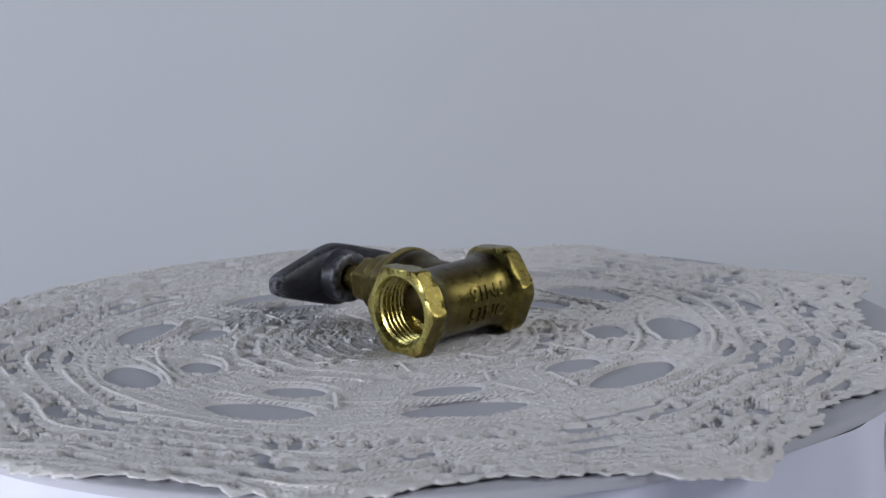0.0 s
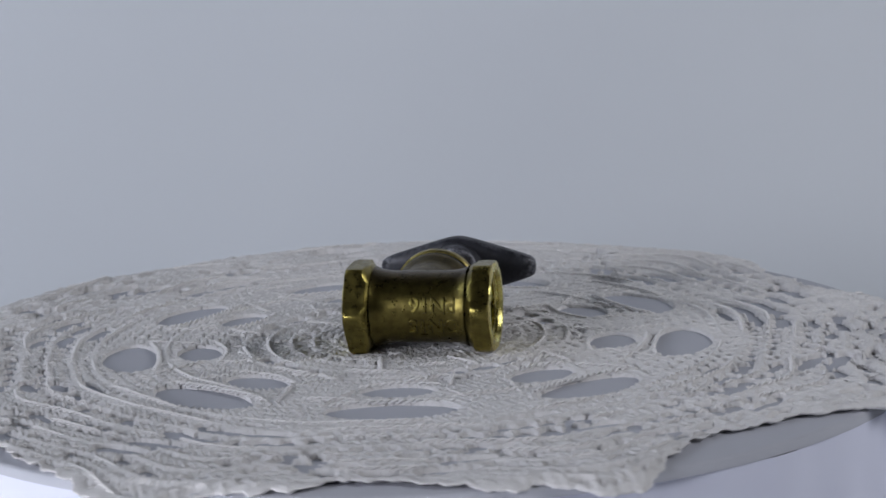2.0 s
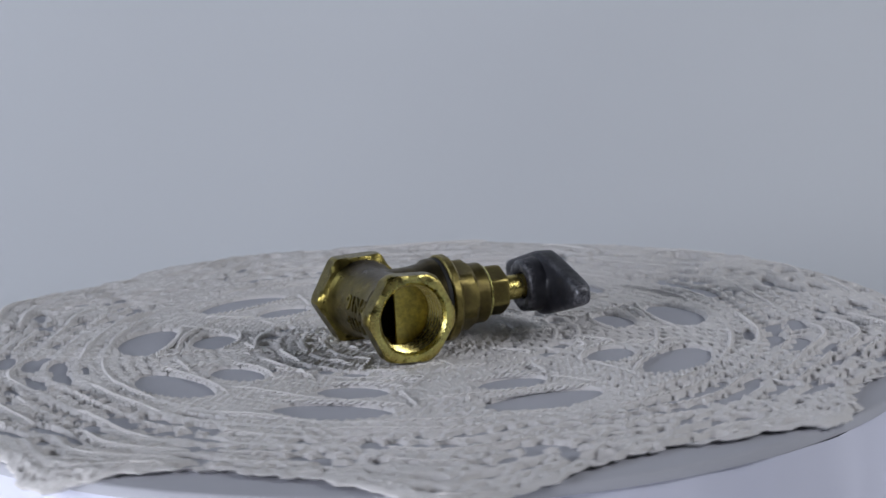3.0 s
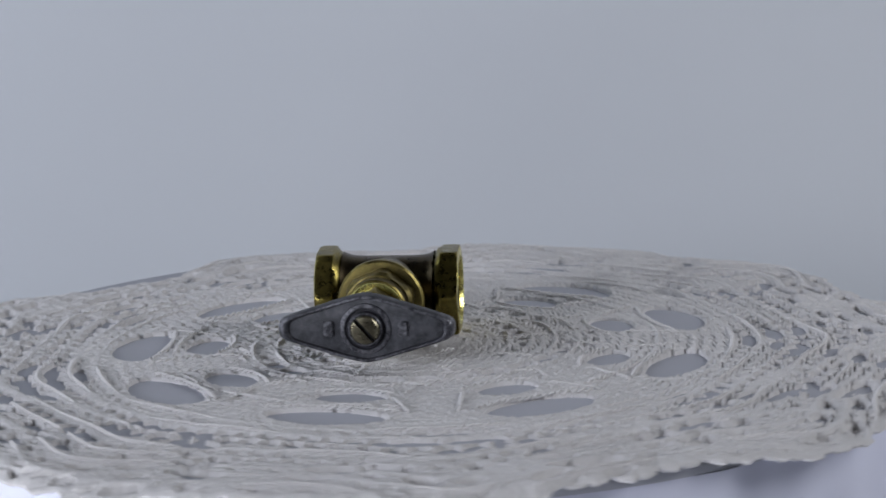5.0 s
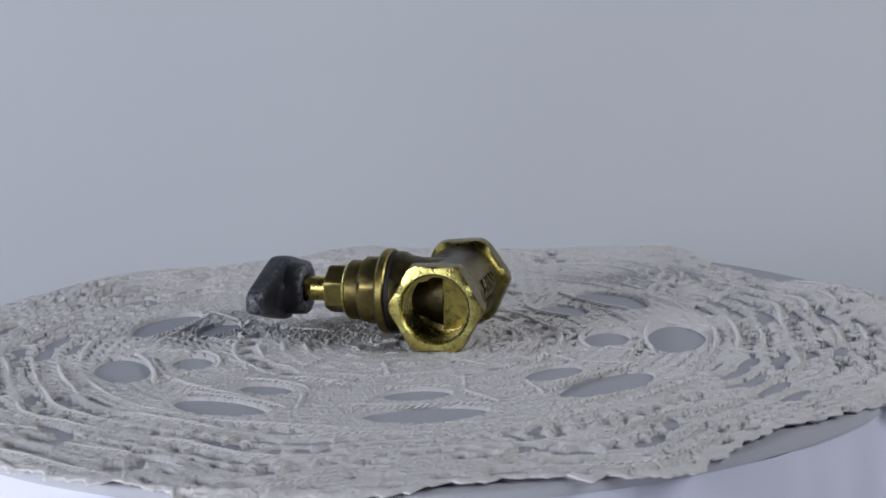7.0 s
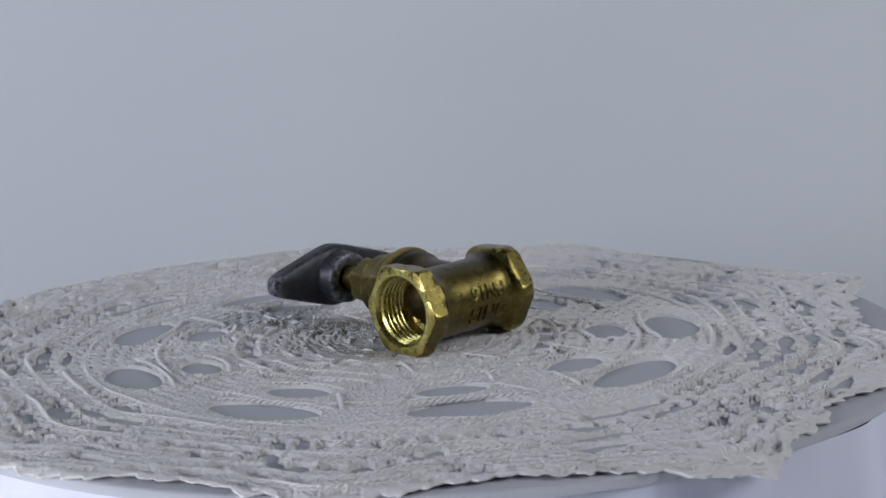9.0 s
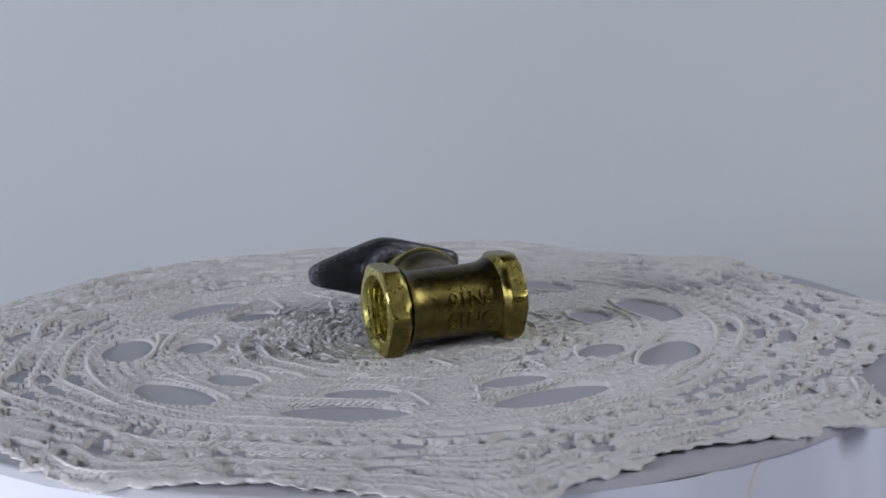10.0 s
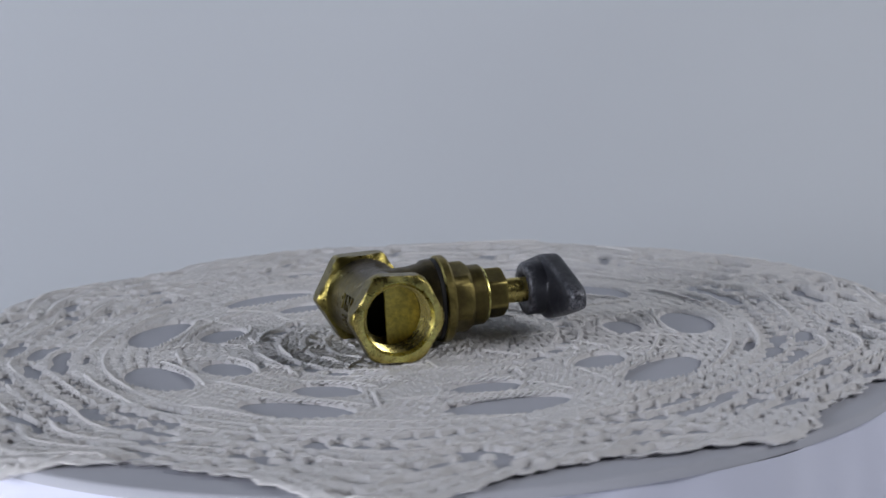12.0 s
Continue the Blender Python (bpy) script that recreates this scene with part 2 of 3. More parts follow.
# outline: degrees and millimetres along the nine points and the hollows between them
POINTS = ((-178, 180), (-172, 170), (-158, 162), (-147, 161), (-138, 168), (-128, 166), (-118, 157), (-110, 156), (-104, 163),
          (-98, 173), (-92, 164), (-85, 157), (-78, 156), (-72, 163), (-66, 172), (-58.5, 187), (-54, 172), (-48, 164), (-42, 155),
          (-35, 157), (-29, 165), (-24, 169), (-20, 176), (-16.5, 182), (-13, 168), (-10, 158), (-6, 151), (0, 148), (8, 154), (13, 160), (17, 170),
          (22, 180), (27, 172), (32, 158), (38, 153), (45, 149), (55, 156), (64, 165), (72, 152), (80, 150), (86, 152), (91, 160),
          (97, 170), (104, 177), (110, 172), (117, 168), (124, 165), (131, 165), (138, 173), (145, 172), (150, 168), (157, 162), (164, 163), (169, 165), (173, 172))


def limp(a):
    """How far the rim hangs over the disc: one point is stiff and stands out level."""
    w = (a - radians(22) + np.pi) % (2 * np.pi) - np.pi
    return 1 - np.exp(-((w / radians(15)) ** 2))


def edge_radius(a):
    """Outline with nine blunt points and small knots along the rim."""
    at = np.radians([p[0] for p in POINTS])
    radii = [p[1] / 1000 for p in POINTS]
    out = 0
    for shift in (-0.018, 0.0, 0.018):
        out = out + np.interp((a + shift + np.pi) % (2 * np.pi) - np.pi, at, radii, period=2 * np.pi) / 3
    out = out - np.clip(out - 0.1605, 0, 1) * 0.38 * limp(a)
    return out + 0.0008 * np.sin(64 * a + 2 * np.sin(7 * a)) + 0.0007 * np.sin(127 * a + 3 * np.sin(9 * a)) + 0.0003 * np.sin(311 * a) + 0.0008 * np.sin(23 * a + 1) + 0.0006 * np.sin(37 * a)


def ring_noise(r, a, turns, waves, seed, n=9):
    """Uneven field round the centre: lumps about 1/turns of a circle long and one wave wide."""
    g = np.random.RandomState(seed)
    out = np.zeros_like(r)
    for k in range(n):
        q = int(turns * g.uniform(0.5, 1.6)) * (1 if k % 2 else -1)
        out += np.sin(q * a + waves * g.uniform(0.5, 1.5) * r + g.uniform(0, 6.28))
    return out / np.sqrt(n / 2) / 1.6


def wobble(r, a, f, seed):
    """Smooth uneven field of the plane, about -1 to 1."""
    x, y = r * np.cos(a), r * np.sin(a)
    g = np.random.RandomState(seed)
    out = np.zeros_like(x)
    for k in range(7):
        d = g.uniform(0, 2 * np.pi)
        w = f * g.uniform(0.6, 1.7)
        out += np.sin((x * np.cos(d) + y * np.sin(d)) * w + g.uniform(0, 6.28))
    return out / 3.0


def oval(r, a, r0, half_r, half_a, n, shift, power=2.0):
    """Below 1 inside ovals that repeat n times round the ring of radius r0."""
    step = 2 * np.pi / n
    w = (a - shift + step / 2) % step - step / 2
    return np.abs((r - r0) / half_r) ** power + np.abs(w / half_a) ** power


def scallop(r, a):
    """The outer rounds bulge towards the nine points."""
    far = np.clip((r - 0.100) / 0.060, 0, 1.1)
    return far * (0.0078 * np.cos(9 * (a - radians(22))) + 0.0018 * np.cos(18 * (a - radians(22))))


# radii of the rounds where a raised chain runs
ROUNDS = (0.0090, 0.0160, 0.0230, 0.0300, 0.0370, 0.0445, 0.0520, 0.0772, 0.1005, 0.1078, 0.1163, 0.1250, 0.1337, 0.1424, 0.1511, 0.1598, 0.1685, 0.1770)


def smooth(s):
    s = np.clip(s, 0, 1)
    return s * s * (3 - 2 * s)


def openings(r, a):
    """How far the crochet is open, 0 to 1."""
    rr = r - scallop(r, a) + 0.0008 * wobble(r, a, 55, 3)
    aa = a - PHASE + 0.010 * wobble(r, a, 60, 5)
    uneven = 1 + 0.09 * wobble(r, a, 40, 31)
    out = np.zeros_like(r)

    def add(field, soft):
        nonlocal out
        out = np.maximum(out, smooth((1 + soft - field) / soft))

    add(oval(r, aa, 0.0885, 0.0089 * uneven, radians(11.6) * uneven, 9, 0, 1.8), 0.12)
    add(oval(r, aa, 0.0665, 0.0066 * uneven, radians(8.6) * uneven, 9, 0, 1.9), 0.18)
    # ladders of slits that part towards each point
    for j in range(6):
        for side in (-1, 1):
            r0 = 0.1060 + 0.0084 * j
            size = np.clip(0.95 + 0.35 * wobble(r, a, 50, 60 + j), 0.5, 1.3)
            add(oval(r, aa, r0, 0.0023 * size, radians(3.5 - 0.1 * j) * size, 9, radians(20 + side * (1.5 + 2.4 * j)), 2.2), 0.25)
    # small openings in the wedges and the inner rounds
    for r0, n, hr, ha, shift, low in ((0.0205, 18, 0.0014, 5.0, 4, 0.25), (0.0335, 27, 0.0015, 3.4, 1, 0.15), (0.0480, 27, 0.0024, 3.9, 6, 0.35), (0.0560, 36, 0.0014, 2.2, 2, -0.1),
                                      (0.0760, 45, 0.0012, 1.5, 0, -0.15), (0.1035, 108, 0.0010, 0.8, 0, -0.1), (0.1120, 108, 0.0018, 1.1, 2, 0.4), (0.1180, 108, 0.0017, 1.0, 0.4, 0.35), (0.1206, 36, 0.0019, 2.2, 1, 0.2),
                                      (0.1293, 108, 0.0019, 1.1, 0.8, 0.4), (0.1350, 108, 0.0018, 1.0, 2.4, 0.35), (0.1380, 36, 0.0020, 2.3, 4, 0.2), (0.1467, 72, 0.0020, 1.4, 2, 0.35), (0.1555, 63, 0.0020, 1.6, 0, 0.2), (0.1642, 63, 0.0017, 1.4, 1, 0.0)):
        size = np.clip(low + 0.45 + 0.75 * wobble(r, a, 95, int(r0 * 1e4)), 0.0, 1.25) + 0.02
        add(oval(rr, aa, r0, hr * size, radians(ha) * size, n, radians(shift)), 0.35)
    return out * np.clip(r / 0.01 - 0.6, 0, 1)


def round_of(rr):
    """Which gap between two rounds, how far across it, and its width."""
    at = np.array((0.0,) + ROUNDS + (0.1857,))
    k = np.clip(np.searchsorted(at, rr, side="right") - 1, 0, len(at) - 2)
    width = at[k + 1] - at[k]
    return k, (rr - at[k]) / width, width


DEPTH = 0.0023


def relief(r, a):
    """Height of the crochet above the plane of the doily."""
    rr = r - scallop(r, a) + 0.0006 * wobble(r, a, 50, 3)
    k, u, width = round_of(rr)
    posts = np.maximum(np.round(2 * np.pi * np.maximum(rr, 0.006) / 0.0030), 6)
    aa = a + 0.004 * wobble(r, a, 120, 5) + 0.10 * np.sin(k * 5.1)
    rib = np.cos(aa * posts + 1.2 * u)
    near_chain = np.exp(-((np.minimum(u, 1 - u) * width) / 0.0011) ** 2)
    z = 0.00026 * near_chain * np.clip(0.75 + 0.6 * ring_noise(r, a, 16, 110, 13), 0.0, 1.4)
    z += (1 - near_chain) * 0.00019 * rib * np.clip(0.8 + 0.7 * wobble(r, a, 110, 19), 0, 1.5)
    # pores between the posts, in rows, more of them in some places than in others
    rows = np.maximum(np.round(width / 0.0036), 1)
    du = (u * rows) % 1 - 0.5
    turn = (aa * posts / 2 + 0.6 * u + np.pi * 0.5 * np.floor(u * rows)) / (2 * np.pi)
    dv = np.abs(turn - np.round(turn))
    much = np.clip(0.66 + 0.55 * wobble(r, a, 130, 23) + 0.45 * ring_noise(r, a, 40, 300, 29), 0, 1.2)
    z -= 0.0016 * much * smooth((1.0 - (du / 0.34) ** 2 - (dv / 0.22) ** 2) / 0.6) * np.clip(r / 0.02 - 0.5, 0, 1)
    z += 0.00008 * ring_noise(r, a, 90, 900, 6) + 0.00009 * ring_noise(r, a, 230, 2300, 7)
    z += 0.00030 * wobble(r, a, 70, 8)
    return z - DEPTH * openings(r, a)


def edge_lift(r):
    """The stiff rim stands a little off the disc."""
    return 0.0009 * smooth((r - 0.118) / 0.042)


def sag(r, a):
    """Past the disc the crochet droops."""
    return np.clip(r - 0.1605, 0, 1) * (0.05 + 0.22 * limp(a))


def surface(r, a):
    return relief(r, a) + edge_lift(r) - sag(r, a) + np.clip(r - 0.14, 0, 1) * 0.04 * wobble(r, a, 55, 17)


def make_doily():
    nr, na = 330, 1760
    a = np.linspace(0, 2 * np.pi, na, endpoint=False)
    s = np.linspace(0.0015, 1.0, nr)
    A, Sx = np.meshgrid(a, s)
    blend = np.clip((Sx - 0.62) / 0.38, 0, 1) ** 1.5
    Rr = Sx * (0.160 * (1 - blend) + edge_radius(A) * blend)
    fade = np.clip((1 - Sx) / 0.025, 0, 1)
    Z = surface(Rr, A)
    Z = Z * fade + (1 - fade) * (edge_lift(Rr) - sag(Rr, A)) - 0.0005 * np.clip((Sx - 0.985) / 0.015, 0, 1) ** 2 + 0.00025 * np.exp(-((Sx - 0.975) / 0.010) ** 2) * np.sin(120 * A + 5 * np.sin(13 * A))
    Z += np.random.RandomState(77).normal(0, 0.00006, Z.shape)
    top = np.stack((Rr * np.cos(A), Rr * np.sin(A), Z), -1).reshape(-1, 3)
    low = []
    for inset, drop in ((0.0004, 0.0004), (0.0014, 0.0008), (0.005, 0.0011)):
        low.append(np.stack(((Rr[-1] - inset) * np.cos(a), (Rr[-1] - inset) * np.sin(a), Z[-1] - drop), -1))
    verts = np.concatenate([top, *low])
    i, j = np.meshgrid(np.arange(nr + 2), np.arange(na), indexing="ij")
    k = (j + 1) % na
    faces = np.stack((i * na + j, (i + 1) * na + j, (i + 1) * na + k, i * na + k), -1).reshape(-1, 4)
    me = grid_mesh("doily", verts, faces, COTTON)
    return tagged(new("doily", me), "off-white crocheted cotton doily with nine oval openings, spread on the turntable", "doily")


def grid_mesh(name, verts, faces, mat):
    me = bpy.data.meshes.new(name)
    me.vertices.add(len(verts))
    me.vertices.foreach_set("co", verts.ravel())
    me.loops.add(faces.size)
    me.loops.foreach_set("vertex_index", faces.ravel().astype(np.int32))
    me.polygons.add(len(faces))
    me.polygons.foreach_set("loop_start", np.arange(0, faces.size, 4, dtype=np.int32))
    me.polygons.foreach_set("use_smooth", np.ones(len(faces), dtype=bool))
    me.update(calc_edges=True)
    me.validate()
    me.materials.append(mat)
    return me


def tubes(lines, radius, sides=6):
    """Tubes along lines of points (n, m, 3), with a radius at every point (n, m)."""
    n, m = radius.shape
    d = np.gradient(lines, axis=1)
    d /= np.linalg.norm(d, axis=2, keepdims=True) + 1e-12
    side = np.cross(d, (0.0, 0.0, 1.0))
    side /= np.linalg.norm(side, axis=2, keepdims=True) + 1e-12
    up = np.cross(side, d)
    w = np.arange(sides) * 2 * np.pi / sides
    ring = side[:, :, None, :] * np.cos(w)[:, None] + up[:, :, None, :] * np.sin(w)[:, None]
    verts = (lines[:, :, None, :] + ring * radius[:, :, None, None]).reshape(-1, 3)
    q, i, j = np.meshgrid(np.arange(n), np.arange(m - 1), np.arange(sides), indexing="ij")
    k = (j + 1) % sides
    base = q * m * sides + i * sides
    return verts, np.stack((base + j, base + k, base + sides + k, base + sides + j), -1).reshape(-1, 4)


def chain(r, a, z, thick, seed):
    """A twisted two-ply chain along a line of polar points; thick is the radius of a ply at every point."""
    g = np.random.RandomState(seed)
    x, y = r * np.cos(a), r * np.sin(a)
    line = np.stack((x, y, z), -1)
    d = np.gradient(line, axis=0)
    run = np.cumsum(np.linalg.norm(d, axis=1))
    d /= np.linalg.norm(d, axis=1, keepdims=True) + 1e-12
    side = np.cross(d, (0.0, 0.0, 1.0))
    up = np.cross(side, d)
    plies, sizes = [], []
    jit = np.convolve(g.normal(0, 1, len(r) + 4), np.ones(5) / 5, "valid")
    for q in range(2):
        w = 2 * np.pi * (run / 0.0046 + 0.06 * jit) + q * np.pi
        c = line + (side * np.cos(w)[:, None] * 1.0 + up * np.sin(w)[:, None] * 1.0) * thick[:, None]
        plies.append(c + g.normal(0, 0.12, c.shape) * thick[:, None])
        sizes.append(thick * (0.80 + 0.14 * np.sin(2 * w)) * g.uniform(0.80, 1.15, len(r)))
    return tubes(np.array(plies), np.array(sizes))


def make_rounds(doily):
    """The raised chain of every round; it sinks into the fabric here and there and stops at the openings."""
    for k, r0 in enumerate(ROUNDS):
        n = int(2 * np.pi * r0 / 0.00055)
        a = np.linspace(0, 2 * np.pi, n)
        r = np.full(n, r0)
        for _ in range(4):
            r = r0 + scallop(r, a) - 0.0006 * wobble(r, a, 50, 3)
        lift = ring_noise(r, a, 9, 60, 200 + k)
        shut = smooth((0.35 - openings(r, a)) / 0.35) * smooth((edge_radius(a) - 0.0035 - r) / 0.002)
        strength = shut * np.clip(0.55 + 0.55 * lift + (0.15 if 0.04 < r0 < 0.135 else -0.15), 0.0, 1.0)
        thick = 0.00041 * (0.55 + 0.45 * strength)
        z = edge_lift(r) - sag(r, a) + np.clip(r - 0.14, 0, 1) * 0.04 * wobble(r, a, 55, 17) + 0.0003 * wobble(r, a, 70, 8) - 0.0011 + 0.00155 * strength
        verts, faces = chain(r, a, z, thick, 300 + k)
        keep = np.repeat(np.tile(strength[:-1] > 0.12, 2), 6)
        ob = new("round_chain", grid_mesh("round_chain", verts, faces[keep], CORD))
        ob.parent = doily


def make_edgings(doily):
    """Chains that border the openings and cross between them, nine of each."""
    kinds = [
        (lambda s: 0.0792 + 0.0055 * np.abs(2 * s - 1) ** 2.2, -14.5, 14.5, 0.00048),
        (lambda s: 0.0588 + 0.0050 * np.abs(2 * s - 1) ** 2.2, -12.5, 12.0, 0.00045),
        (lambda s: 0.0535 + 0.0016 * np.sin(s * 9), 2, 21, 0.00050),
        (lambda s: 0.0850 - 0.0190 * s + 0.0006 * np.sin(s * 9), -15.0, -11.0, 0.00040),
        (lambda s: 0.0845 - 0.0180 * s + 0.0006 * np.sin(s * 9), 15.5, 11.0, 0.00040),
        (lambda s: 0.0640 - 0.0150 * s + 0.0005 * np.sin(s * 8), 13.0, 19.0, 0.00042),
        (lambda s: 0.0440 - 0.0150 * s + 0.0006 * np.sin(s * 9), -8, -14, 0.00046),
    ]
    rng = random.Random(5)
    for q, (r_of, a0, a1, thick) in enumerate(kinds):
        ends = radians(a1 - a0) * float(r_of(np.array(0.5))), float(r_of(np.array(1.0)) - r_of(np.array(0.0)))
        n = max(14, int(math.hypot(*ends) / 0.00042))
        s = np.linspace(0, 1, n)
        r, a = r_of(s), np.radians(a0 + (a1 - a0) * s) + PHASE
        r = r + scallop(r, a)
        taper = smooth(np.minimum(s, 1 - s) / 0.08)
        z = edge_lift(r) + 0.00022 - 0.0012 * (1 - taper)
        verts, faces = chain(r, a, z, thick * (0.6 + 0.4 * taper), 400 + q)
        me = grid_mesh("chain_cord", verts, faces, CORD)
        for k in range(9):
            ob = new("chain_cord", me)
            ob.parent = doily
            ob.matrix_local = pose(rng.uniform(-0.0007, 0.0007), rng.uniform(-0.0007, 0.0007), rng.uniform(-0.0003, 0.0001), 0, 0, 40 * k + rng.uniform(-0.8, 0.8))


def make_stitches(doily):
    """Posts from round to round and short slanting loops, over all the closed parts."""
    g = np.random.RandomState(23)
    rad, ang, reach, turn = [], [], [], []
    at = np.array((0.004,) + ROUNDS)
    for r0, r1 in zip(at, at[1:]):
        for row in range(max(1, round((r1 - r0) / 0.0044))):
            rows = max(1, round((r1 - r0) / 0.0044))
            mid, half = r0 + (row + 0.5) * (r1 - r0) / rows, (r1 - r0) / rows / 2
            n = int(2 * np.pi * mid / 0.0021)
            rad.append(mid + g.normal(0, 0.0004, n))
            ang.append((np.arange(n) + g.uniform(0, 1)) * 2 * np.pi / n + g.normal(0, 0.0003, n) / mid)
            reach.append(half * g.uniform(0.75, 1.2, n))
            turn.append(np.radians((12 if row % 2 else -12) + g.normal(0, 9, n)))
    rad, ang, reach, turn = (np.concatenate(v) for v in (rad, ang, reach, turn))
    true_r = rad + scallop(rad, ang)
    thick = g.uniform(0.00022, 0.00042, len(rad))
    steps = np.linspace(-1, 1, 7)
    cr = true_r[:, None] + np.cos(turn)[:, None] * reach[:, None] * steps
    ca = ang[:, None] + np.sin(turn)[:, None] * reach[:, None] * steps / true_r[:, None]
    closed = (openings(cr, ca).max(1) < 0.30) & (cr.max(1) < edge_radius(ang) - 0.0018) & (g.uniform(0, 1, len(rad)) < 0.85)
    cr, ca, thick = cr[closed], ca[closed], thick[closed]
    cz = surface(cr, ca) + thick[:, None] * (-0.25 - 0.9 * steps**2)
    lines = np.stack((cr * np.cos(ca), cr * np.sin(ca), cz), -1)
    verts, faces = tubes(lines, thick[:, None] * (1 - 0.4 * steps**4) * g.uniform(0.8, 1.2, cr.shape), 5)
    ob = new("stitches", grid_mesh("stitches", verts, faces, CORD))
    ob.parent = doily
    return tagged(ob, kind="stuff")


# ---- gate valve: x along the pipe, y along the spindle, z up, origin on the pipe's axis ----
HALF = 0.0228
FLAT = 0.0128


def hex_end(side, valve):
    """One threaded hexagon end; side -1 or 1."""
    h = lambda cap: hexagon(FLAT, cap - (0.0005 if side > 0 else 0.0), radians(90 if side < 0 else 85.6))
    p = [(HALF - 0.0092, 0.0110), (HALF - 0.0080, 0.0113), (HALF - 0.0074, 0.0119), (HALF - 0.0068, h(0.0129)), (HALF - 0.0056, h(0.0144)), (HALF - 0.0046, h(0.0147)), (HALF - 0.0012, h(0.01475)), (HALF - 0.0003, h(0.01435)), (HALF, h(0.0140))]
    m = Matrix.Identity(4) if side > 0 else Matrix.Rotation(math.pi, 4, "Z")
    part("hexagon_end", rings(p, 240, m=m), BRASS, valve, "six-sided brass pipe end with chamfered corners")
    face = [(HALF, h(0.0140)), (HALF + 0.0004, 0.0124), (HALF + 0.0004, 0.0108), (HALF - 0.0008, 0.0101)]
    part("end_face", rings(face, 240, m=m), BRASS_CUT, valve, "bright machined ring round the opening")
    thread, x = [(HALF - 0.0008, 0.0101)], HALF - 0.0010
    for k in range(5):
        thread += [(x, 0.0102), (x - 0.0004, 0.0101), (x - 0.0009, 0.0093), (x - 0.0013, 0.0093), (x - 0.0018, 0.0102)]
        x -= 0.0018
    thread += [(x - 0.0006, 0.0095), (x - 0.0030, 0.0095), (x - 0.0034, 0.0078), (x - 0.0060, 0.0078)]
    part("pipe_thread", rings(thread, 96, m=m), BRASS_THREAD, valve, "shiny cut pipe thread inside the end")


def half_disc(r, x0, x1, y_edge, sign):
    """A round plate with a straight side at y_edge."""
    bm = bmesh.new()
    a0 = math.acos(max(-1, min(1, y_edge * sign / r)))
    pts = [(sign * r * math.cos(a), r * math.sin(a)) for a in [-a0 + 2 * a0 * k / 32 for k in range(33)]]
    lo = [bm.verts.new((x0, y, z)) for y, z in pts]
    hi = [bm.verts.new((x1, y, z)) for y, z in pts]
    bm.faces.new(lo)
    bm.faces.new(hi)
    for k in range(len(pts)):
        j = (k + 1) % len(pts)
        bm.faces.new((lo[k], lo[j], hi[j], hi[k]))
    return bm


def diamond(half_long, half_short):
    """Radius of a rounded diamond, long across x."""
    def radius(a):
        c, s = abs(math.cos(a)), abs(math.sin(a))
        k = 18.0
        d = 1 / (c / half_long + s / half_short)
        e = half_long * 0.735 / max(c, 1e-4)
        f = half_short * 0.955 / max(s, 1e-4)
        return (d**-k + e**-k + f**-k) ** (-1 / k)
    return radius


SKEW = Matrix.Rotation(radians(-1.6), 4, "Z")


def y_rings(profile, n=96, **kw):
    """Rings round the spindle: (place along y, radius; the angle runs from x to z)."""
    m = SKEW @ Matrix(((0, 1, 0, 0), (1, 0, 0, 0), (0, 0, 1, 0), (0, 0, 0, 1)))
    return rings([(p * 1.022, r) for p, r in profile], n, m=m, **kw)


def raised_text(body, size, place_x, angle, radius, depth, valve):
    """Cast letters wrapped on the barrel, feet towards the top."""
    curve = bpy.data.curves.new("cast_letters", "FONT")
    curve.body, curve.size, curve.extrude, curve.align_x, curve.align_y = body, size, depth, "CENTER", "CENTER"
    curve.offset, curve.bevel_depth, curve.bevel_resolution = 0.0, 0.00020, 1
    tmp = new("cast_letters", curve)
    bpy.context.view_layer.update()
    me = tmp.to_mesh()
    bm = bmesh.new()
    bm.from_mesh(me)
    tmp.to_mesh_clear()
    bpy.data.objects.remove(tmp)
    for k in range(-5, 6):
        bmesh.ops.bisect_plane(bm, geom=bm.verts[:] + bm.edges[:] + bm.faces[:], plane_co=(0, k * size / 11, 0), plane_no=(0, 1, 0))
    for v in bm.verts:
        x, y, z = v.co
        w = angle + y / radius
        q = radius + z
        v.co = (place_x - x, -q * math.cos(w), -q * math.sin(w))
    part("cast_letters", bm, BRASS, valve, "raised cast letters " + body)


